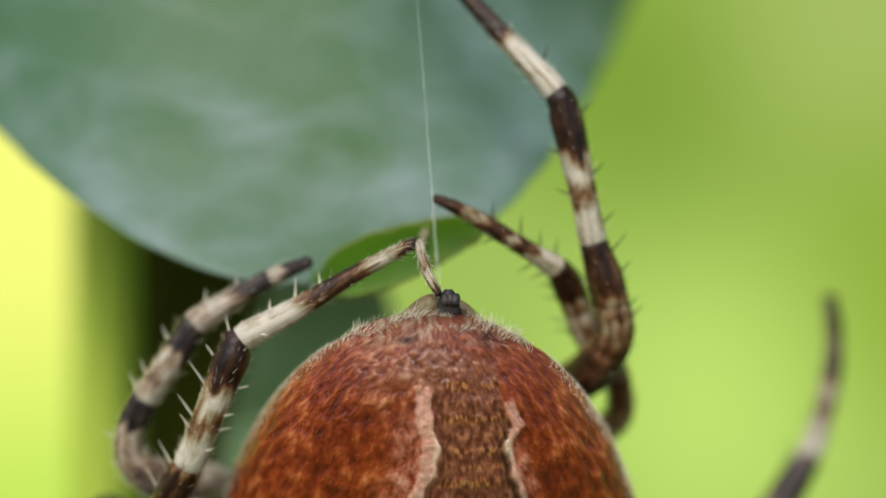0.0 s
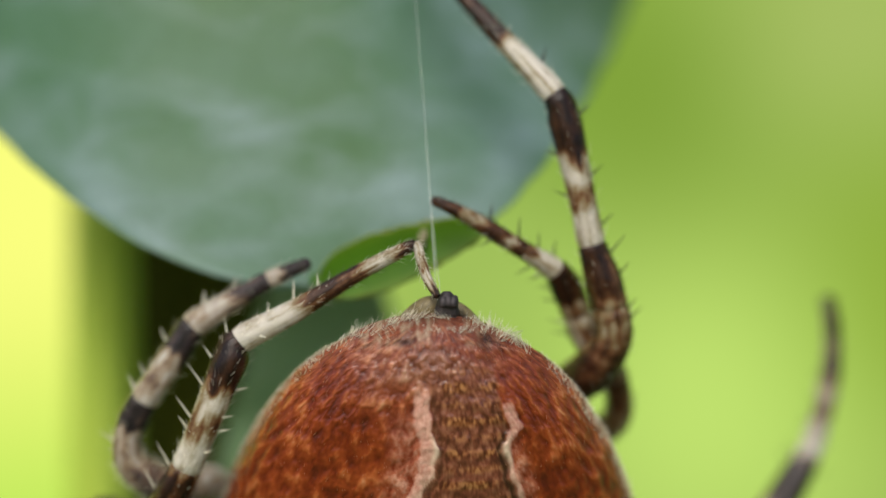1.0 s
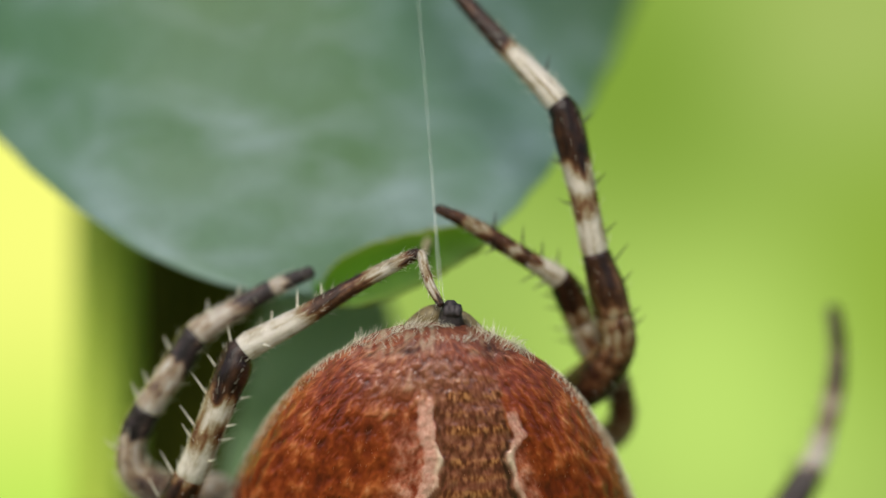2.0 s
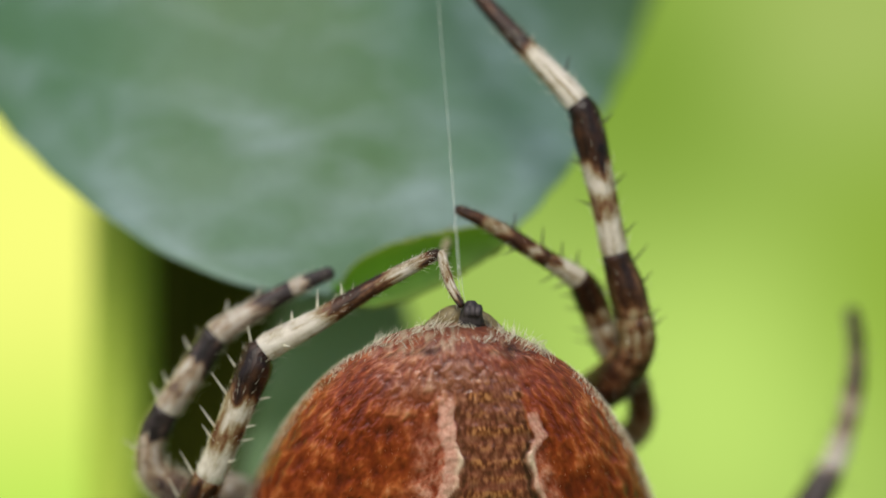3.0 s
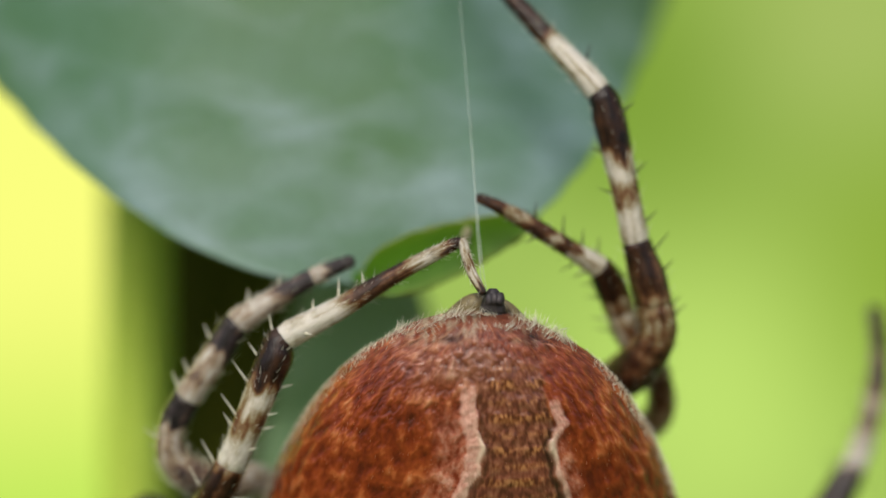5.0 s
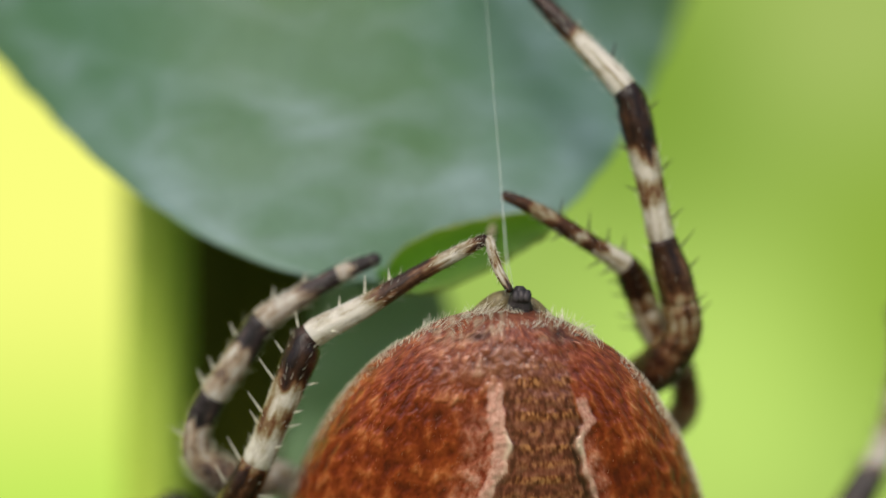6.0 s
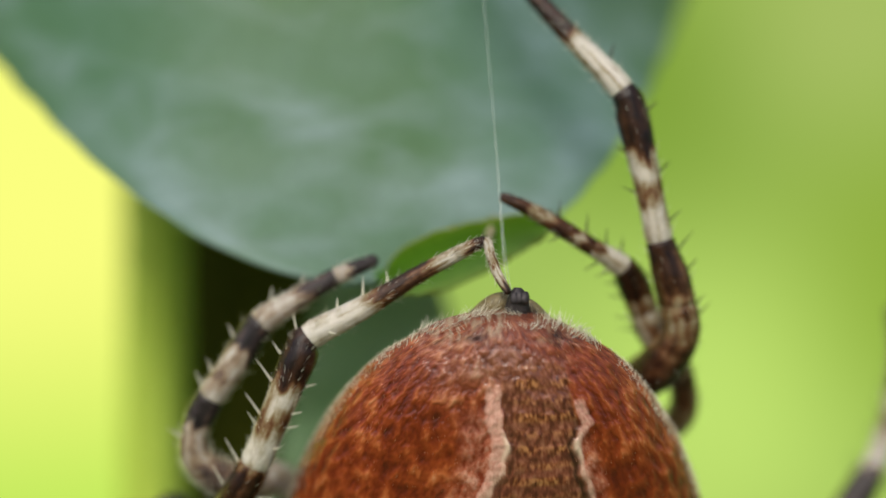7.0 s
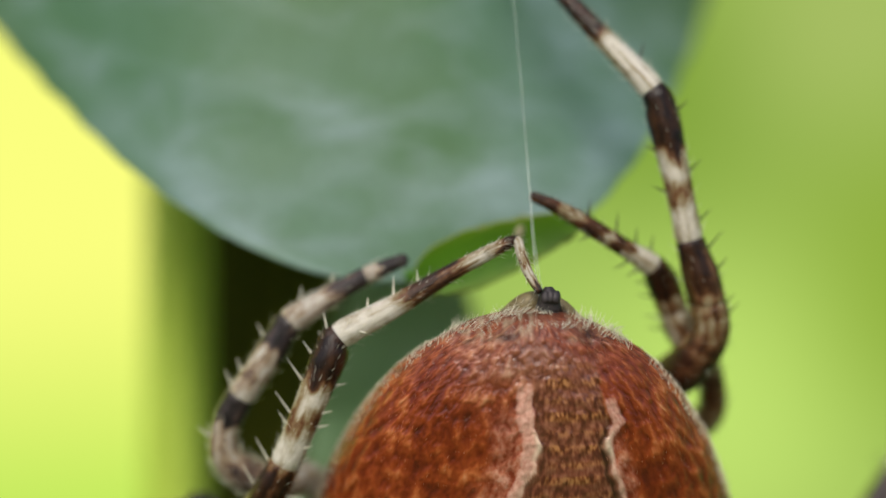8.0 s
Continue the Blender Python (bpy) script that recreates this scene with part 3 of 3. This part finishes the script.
    tagged(part("spinneret_hair", mesh_of("spinneret_hair", v, f, DARK_HAIR), body, "dark bristles beside the spinnerets"), kind="stuff")


def spine_mesh(mat, name):
    v, f = [], []
    n = 6
    for k, (z, r) in enumerate(((0, 0.05), (0.35, 0.042), (0.75, 0.022), (1.0, 0.004))):
        for i in range(n):
            a = 2 * math.pi * i / n
            v.append((r * math.cos(a) + 0.07 * z * z, r * math.sin(a), z))
    for k in range(3):
        for i in range(n):
            i2 = (i + 1) % n
            f.append((k * n + i, k * n + i2, (k + 1) * n + i2, (k + 1) * n + i))
    f.append(tuple(range(3 * n, 4 * n)))
    return mesh_of(name, v, f, mat)


PALE_SPINE, DARK_SPINE = spine_mesh(PALE_HAIR, "pale_spine"), spine_mesh(DARK_HAIR, "dark_spine")


def pigment_at(bands, s, wob):
    p = bands[0][1]
    for (a, va), (b, vb) in zip(bands, bands[1:]):
        p = p + (vb - va) * step(b - 0.07, b + 0.07, s + wob)
    return p


def build_leg(parent, label, segments, spines, pale, seed, skin=None):
    """segments: name, points (x, y, z, radius in mm) from the claw to the hip, bands (start, pigment)."""
    rng = random.Random(seed)
    leg = None
    fuzz, soot = [], []
    # one smooth line through the whole leg, cut at the joints
    allp = []
    cuts = [0]
    for name, pts, bands in segments:
        allp += pts if not allp else pts[1:]
        cuts.append(len(allp) - 1)
    n = 16
    line = spline(allp, n)
    order = list(enumerate(segments))[::-1]
    for k, (name, pts, bands) in order:
        seg = line[cuts[k] * n:cuts[k + 1] * n + 1]
        path = [Vector(p[:3]) * MM for p in seg]
        m = len(path)
        radii = []
        for i, p in enumerate(seg):
            s = i / (m - 1)
            swell = 1 + 0.06 * bell(s, 0.10) + 0.05 * bell(1 - s, 0.12) - 0.10 * bell(s - 0.0, 0.025) - 0.10 * bell(1 - s, 0.025)
            radii.append(p[3] * MM * swell * 0.88)
        v, f, along, turn = tube(path, radii, 32)
        long = sum((path[i + 1] - path[i]).length for i in range(m - 1))
        pig, lay = [], []
        for s, t in zip(along, turn):
            wob = (0.28 * noise.noise(Vector((math.cos(t * 6.283) * 1.3, math.sin(t * 6.283) * 1.3, s * 3 + seed)))
                   + 0.16 * noise.noise(Vector((math.cos(t * 6.283) * 4, math.sin(t * 6.283) * 4, s * 5 + seed)))) / max(long / MM, 0.6)
            g = pigment_at(bands, s, wob)
            g += 0.26 * noise.noise(Vector((math.cos(t * 6.283) * 3.2, math.sin(t * 6.283) * 3.2, s * long / MM * 0.9 + seed * 5)))
            speck = noise.noise(Vector((math.cos(t * 6.283) * 2.4, math.sin(t * 6.283) * 2.4, s * long / MM * 0.8 + seed * 3)))
            g += 0.22 * step(0.20, 0.45, speck) * step(0.30, 0.15, g)
            pig.append(g)
            # round the leg, mirrored so that no seam shows; along it
            lay.append((abs(t - 0.5) * 2 * 3.14 * 0.4 * MM, s * long, seed * MM))
        me = mesh_of(name, v, f, skin or LEG, values={"pigment": pig, "lay": lay})
        if leg is None:
            leg = part("leg", me, parent, label)
        else:
            part(name, me, leg)
        # down over the segment
        for _ in range(int(long / MM * 52)):
            i = rng.randrange(1, m - 1)
            d = (path[i - 1] - path[i + 1]).normalized()
            o = d.orthogonal().normalized()
            a = rng.uniform(0, 6.283)
            out = o * math.cos(a) + d.cross(o) * math.sin(a)
            p = path[i] + out * radii[i] * 0.95
            shade = pigment_at(bands, i / (m - 1), 0.0)
            # a quarter of the hair on dark bands is pale, standing in for highlights
            (fuzz if shade < 0.45 or rng.random() < 0.25 else soot).append((p, p + (out * 0.6 + d * rng.uniform(0.5, 1.2)).normalized() * rng.uniform(0.12, 0.34) * MM * min(1.0, 0.35 + radii[i] / (0.45 * MM))))
        for s, a, size in spines.get(name, ()):
            i = max(1, min(m - 2, round(s * (m - 1))))
            d = (path[i - 1] - path[i + 1]).normalized()
            o = Vector((0, 1, 0)).cross(d).normalized()
            out = (o * math.cos(radians(a)) - Vector((0, 1, 0)) * math.sin(radians(a))).normalized()
            way = (out + d * 0.65).normalized()
            sp = part("spine", PALE_SPINE if pale else DARK_SPINE, leg)
            p = path[i] + out * radii[i] * 0.9
            sp.matrix_basis = Matrix.Translation(p) @ way.to_track_quat("Z", "Y").to_matrix().to_4x4() @ Matrix.Diagonal((0.55 * MM, 0.55 * MM, 0.85 * size * MM, 1))
    for tone, roots, label in ((PALE_HAIR, fuzz, "fine pale leg hair"), (DARK_HAIR, soot, "fine dark leg hair")):
        v, f = hairs(roots, 0.005 * MM)
        tagged(part("leg_down", mesh_of("leg_down", v, f, tone), leg, label), kind="stuff")
    return leg


def build_spider():
    spider = new("garden_spider")
    spider.location = (0, 0, 0)
    tagged(spider, "rust-red garden spider with ringed legs hanging head down on its thread", "spider")
    build_abdomen(spider)
    build_spinnerets(spider)
    # front body, below the waist
    cen = AB_CENTRE + AB_TURN @ Vector((0, 0, -AB_L * 0.55)) + Vector((0, 0.6, -2.3)) * MM
    verts, faces = [], []
    nl, nn = 24, 32
    for j in range(nl + 1):
        lat = math.pi * (0.01 + 0.98 * j / nl)
        for i in range(nn):
            lon = 2 * math.pi * i / nn
            s, c = math.sin(lat), math.cos(lat)
            narrow = 1 - 0.25 * step(0.2, -0.9, c) - 0.1 * bell(c - 0.1, 0.2) * abs(math.cos(lon))
            verts.append(cen + Vector((2.5 * s * math.sin(lon) * narrow, -1.7 * s * math.cos(lon) * narrow, 3.2 * c)) * MM)
    for j in range(nl):
        for i in range(nn):
            i2 = (i + 1) % nn
            faces.append((j * nn + i, (j + 1) * nn + i, (j + 1) * nn + i2, j * nn + i2))
    part("cephalothorax", mesh_of("cephalothorax", verts, faces, CARAPACE), spider, "brown front body")
    hip = lambda side, k: (cen.x / MM + side * (1.7 + 0.15 * k), cen.y / MM + 0.8, cen.z / MM + 1.6 - 1.1 * k, 0.42)

    build_leg(spider, "ringed leg, cream and dark brown, reaching up past the thread", [
        ("tarsus", [(-1.27, 1.90, 8.54, 0.11), (-0.53, 1.50, 7.33, 0.16)], [(0, 0.9)]),
        ("metatarsus", [(-0.53, 1.50, 7.33, 0.16), (0.64, 1.00, 5.86, 0.23), (1.42, 0.70, 4.96, 0.28), (2.63, 0.40, 3.62, 0.36)], [(0, 0.3), (0.2, 0.75), (0.36, 0.85), (0.62, 0.05)]),
        ("tibia", [(2.63, 0.40, 3.62, 0.36), (2.87, 0.40, 2.96, 0.44), (3.07, 0.40, 2.11, 0.40), (3.27, 0.40, 1.19, 0.36), (3.50, 0.50, 0.15, 0.37)], [(0, 0.92), (0.43, 0.20), (0.60, 0.66), (0.71, 0.18)]),
        ("patella", [(3.50, 0.50, 0.15, 0.37), (3.76, 0.60, -0.65, 0.49), (3.93, 0.70, -1.30, 0.48)], [(0, 0.86), (0.35, 0.74), (0.76, 0.50)]),
        ("femur", [(3.93, 0.70, -1.30, 0.48), (4.03, 0.90, -2.04, 0.51), (3.59, 1.40, -2.80, 0.61), (2.96, 2.50, -3.49, 0.58), (2.09, 4.50, -5.14, 0.52), (1.12, 6.30, -10.53, 0.57), hip(1, 0)], [(0, 0.48), (0.035, 0.58), (0.09, 0.80), (0.5, 0.5)]),
    ], {"tibia": [(0.2, 10, 0.45), (0.45, 170, 0.4), (0.62, 5, 0.5), (0.72, 175, 0.5), (0.9, 8, 0.5)], "metatarsus": [(0.85, 10, 0.5)],
        "patella": [(0.2, 6, 0.7), (0.5, 12, 0.45)], "femur": [(0.03, 5, 0.4), (0.08, 0, 0.5)]}, False, 11)

    build_leg(spider, "ringed leg with a dark tip bent towards the thread", [
        ("tarsus", [(-0.17, 0.20, 1.16, 0.13), (0.21, 0.20, 1.00, 0.17), (0.73, 0.30, 0.73, 0.21)], [(0, 0.78), (0.55, 0.46)]),
        ("metatarsus", [(0.73, 0.30, 0.73, 0.21), (1.26, 0.40, 0.41, 0.24), (1.92, 0.60, 0.01, 0.24)], [(0, 0.46), (0.2, 0.74), (0.62, 0.3), (0.74, 0.72)]),
        ("tibia", [(1.92, 0.60, 0.01, 0.24), (2.66, 0.90, -0.45, 0.32)], [(0, 0.66), (0.28, 0.2)]),
        ("patella", [(2.66, 0.90, -0.45, 0.32), (2.95, 1.20, -0.85, 0.43), (3.22, 1.50, -1.46, 0.40)], [(0, 0.86), (0.62, 0.48)]),
        ("femur", [(3.22, 1.50, -1.46, 0.40), (3.54, 1.80, -2.15, 0.42), (4.07, 2.10, -2.84, 0.38), (4.31, 2.45, -3.55, 0.36), (4.26, 2.90, -4.15, 0.40), (3.76, 3.70, -4.70, 0.42), (3.10, 5.00, -5.90, 0.44), (2.17, 6.40, -10.54, 0.51), hip(1, 1)], [(0, 0.36), (0.06, 0.55), (0.11, 0.75), (0.16, 0.36), (0.3, 0.6)]),
    ], {"metatarsus": [(0.3, 0, 0.5), (0.85, 0, 0.6), (0.5, 180, 0.4)], "tibia": [(0.4, 180, 0.55), (0.75, 180, 0.5), (0.3, 5, 0.5), (0.75, 0, 0.5)],
        "patella": [(0.3, 180, 0.45), (0.7, 180, 0.5)], "femur": [(0.02, 180, 0.6), (0.07, 180, 0.6), (0.17, 0, 0.5), (0.22, 0, 0.6)]}, False, 12)

    side_leg = build_leg(spider, "ringed leg held out to the side, dark tip up", [
        ("tarsus", [(9.91, 5.20, -1.26, 0.20), (10.01, 5.20, -1.88, 0.25), (10.03, 5.20, -2.43, 0.24)], [(0, 0.66), (0.85, 0.35)]),
        ("metatarsus", [(10.03, 5.20, -2.43, 0.24), (9.96, 5.10, -3.17, 0.29), (9.75, 5.00, -4.10, 0.30), (9.43, 4.90, -5.04, 0.33)], [(0, 0.60), (0.42, 0.35), (0.55, 0.60), (0.72, 0.15)]),
        ("tibia", [(9.43, 4.90, -5.04, 0.33), (9.02, 4.80, -5.75, 0.46), (8.39, 4.70, -6.67, 0.49)], [(0, 0.12), (0.2, 0.80), (0.8, 0.5)]),
        ("patella", [(8.39, 4.70, -6.67, 0.49), (7.59, 4.90, -7.49, 0.52)], [(0, 0.8)]),
        ("femur", [(7.59, 4.90, -7.49, 0.52), (5.96, 7.00, -10.22, 0.58), (3.41, 9.40, -15.11, 0.64), hip(1, 2)], [(0, 0.4), (0.5, 0.6)]),
    ], {"metatarsus": [(0.4, 180, 0.4), (0.6, 180, 0.5), (0.8, 180, 0.5), (0.9, 180, 0.45)], "tibia": [(0.25, 180, 0.6), (0.45, 180, 0.6), (0.3, 0, 0.5)]}, False, 13, GREY_LEG)

    build_leg(spider, "cream and dark brown ringed leg drawing silk from the spinnerets", [
        ("tarsus", [(-0.10, -1.40, -0.99, 0.10), (-0.33, -1.10, -0.58, 0.13), (-0.46, -0.80, -0.20, 0.13), (-0.59, -0.60, 0.12, 0.14)], [(0, 0.85), (0.2, 0.25), (0.5, 0.7), (0.58, 0.2)]),
        ("metatarsus", [(-0.59, -0.60, 0.12, 0.14), (-1.08, -0.60, -0.08, 0.19), (-2.11, -0.50, -0.63, 0.23), (-3.33, -0.40, -1.36, 0.30), (-4.59, -0.30, -2.05, 0.37)], [(0, 0.85), (0.1, 0.22), (0.29, 0.66), (0.63, 0.05)]),
        ("tibia", [(-4.59, -0.30, -2.05, 0.37), (-4.82, -0.30, -2.50, 0.48), (-5.11, -0.30, -3.21, 0.43), (-5.51, -0.20, -4.19, 0.40), (-5.87, 0.00, -4.99, 0.40)], [(0, 0.90), (0.40, 0.14), (0.56, 0.52), (0.70, 0.14), (0.96, 0.5)]),
        ("patella", [(-5.87, 0.00, -4.99, 0.40), (-6.21, 0.20, -5.60, 0.47), (-6.58, 0.70, -6.32, 0.47)], [(0, 0.50), (0.22, 0.82), (0.7, 0.60)]),
        ("femur", [(-6.58, 0.70, -6.32, 0.47), (-6.65, 1.60, -7.52, 0.51), (-5.51, 4.60, -11.60, 0.55), hip(-1, 0)], [(0, 0.4), (0.3, 0.6)]),
    ], {"metatarsus": [(0.74, 185, 0.55), (0.62, 190, 0.35), (0.85, 188, 0.3), (0.9, 60, 0.3)],
        "tibia": [(0.03, 180, 0.5), (0.3, 180, 0.45), (0.5, 175, 0.8), (0.68, 180, 0.75), (0.75, 165, 0.5), (0.46, 5, 0.38), (0.62, 20, 0.34), (0.70, 8, 0.40), (0.85, 40, 0.3)],
        "patella": [(0.1, 180, 0.8), (0.5, 10, 0.6), (0.6, 180, 0.7)]}, True, 14)

    build_leg(spider, "cream and grey-brown ringed leg bent outward", [
        ("tarsus", [(-3.14, 0.70, -0.30, 0.17), (-3.55, 0.70, -0.47, 0.21), (-4.04, 0.70, -0.69, 0.24)], [(0, 0.80), (0.55, 0.3)]),
        ("metatarsus", [(-4.04, 0.70, -0.69, 0.24), (-4.67, 0.70, -1.04, 0.28), (-5.27, 0.70, -1.41, 0.33), (-5.80, 0.70, -1.77, 0.38)], [(0, 0.80), (0.32, 0.55), (0.45, 0.28)]),
        ("tibia", [(-5.80, 0.70, -1.77, 0.38), (-6.12, 0.70, -2.26, 0.41), (-6.58, 0.70, -2.96, 0.38), (-6.96, 0.80, -3.49, 0.39)], [(0, 0.84), (0.40, 0.33), (0.62, 0.5), (0.72, 0.28)]),
        ("patella", [(-6.96, 0.80, -3.49, 0.39), (-7.23, 0.90, -3.94, 0.41), (-7.37, 0.90, -4.36, 0.35)], [(0, 0.88), (0.72, 0.36)]),
        ("femur", [(-7.37, 0.90, -4.36, 0.35), (-7.33, 1.00, -4.93, 0.42), (-6.86, 1.20, -5.39, 0.48), (-6.11, 1.60, -5.67, 0.46), (-5.42, 2.60, -5.73, 0.47), (-4.36, 4.60, -8.02, 0.51), hip(-1, 1)], [(0, 0.38), (0.05, 0.52), (0.11, 0.66), (0.165, 0.10), (0.28, 0.05)]),
    ], {"metatarsus": [(0.35, 180, 0.3), (0.75, 180, 0.4)], "tibia": [(0.35, 180, 0.45), (0.75, 180, 0.45), (0.95, 178, 0.5)], "femur": [(0.04, 180, 0.5)]}, True, 15, GREY_LEG)

    build_leg(spider, "dark ringed leg folded low beside the body", [
        ("tarsus", [(-11.71, 3.00, -11.08, 0.14), (-11.29, 3.00, -10.11, 0.21)], [(0, 0.8)]),
        ("metatarsus", [(-11.29, 3.00, -10.11, 0.21), (-10.04, 3.00, -8.03, 0.28)], [(0, 0.3), (0.6, 0.8)]),
        ("tibia", [(-10.04, 3.00, -8.03, 0.28), (-9.00, 3.00, -6.86, 0.39)], [(0, 0.2), (0.5, 0.8)]),
        ("patella", [(-9.00, 3.00, -6.86, 0.39), (-8.45, 3.00, -6.58, 0.40), (-7.93, 3.20, -6.74, 0.45)], [(0, 0.8)]),
        ("femur", [(-7.93, 3.20, -6.74, 0.45), (-5.89, 5.40, -10.34, 0.52), hip(-1, 2)], [(0, 0.5)]),
    ], {}, False, 16, GREY_LEG)

    # the drag line, two strands from the spinnerets up
    silk = new("silk_thread", None)
    tagged(silk, "thin pale silk thread running up from the spinnerets", "silk thread")
    for dx, dy in ((0.0, 0.0), (0.10, 0.05)):
        path = [(Vector((-0.10, -1.40, -1.09)) + Vector((dx, dy, 0))) * MM, (Vector((-0.18, -0.40, 0.01)) + Vector((dx * 0.5, dy, 0))) * MM,
                Vector((-0.39, 0.00, 3.13)) * MM, Vector((-0.60, 0.40, 5.78)) * MM, Vector((-1.70, 2.40, 19.73)) * MM]
        line = spline(path, 8)
        v, f, _, _ = tube(line, [(0.008 + 0.007 * step(4.0, -0.5, p[2] / MM)) * MM * (1.0 if dx == 0 else 0.7) for p in line], 8)
        part("strand", mesh_of("strand", v, f, SILK), silk)
    return side_leg


SIDE_LEG = build_spider()


def motions():
    """The spider hangs still on its thread; only the leg held out to the side sinks a little."""
    sink = ((0.0, 0.0, 0.0), (1.2, 0.0, 0.0), (2.5, 0.07, -0.09), (3.5, 0.07, -0.10), (4.0, 0.12, -0.20), (4.5, 0.17, -0.28), (6.0, 0.12, -0.34), (8.0, 0.14, -0.32))
    walk(SIDE_LEG, [(t, pose(x * MM, 0, z * MM)) for t, x, z in sink])


motions()
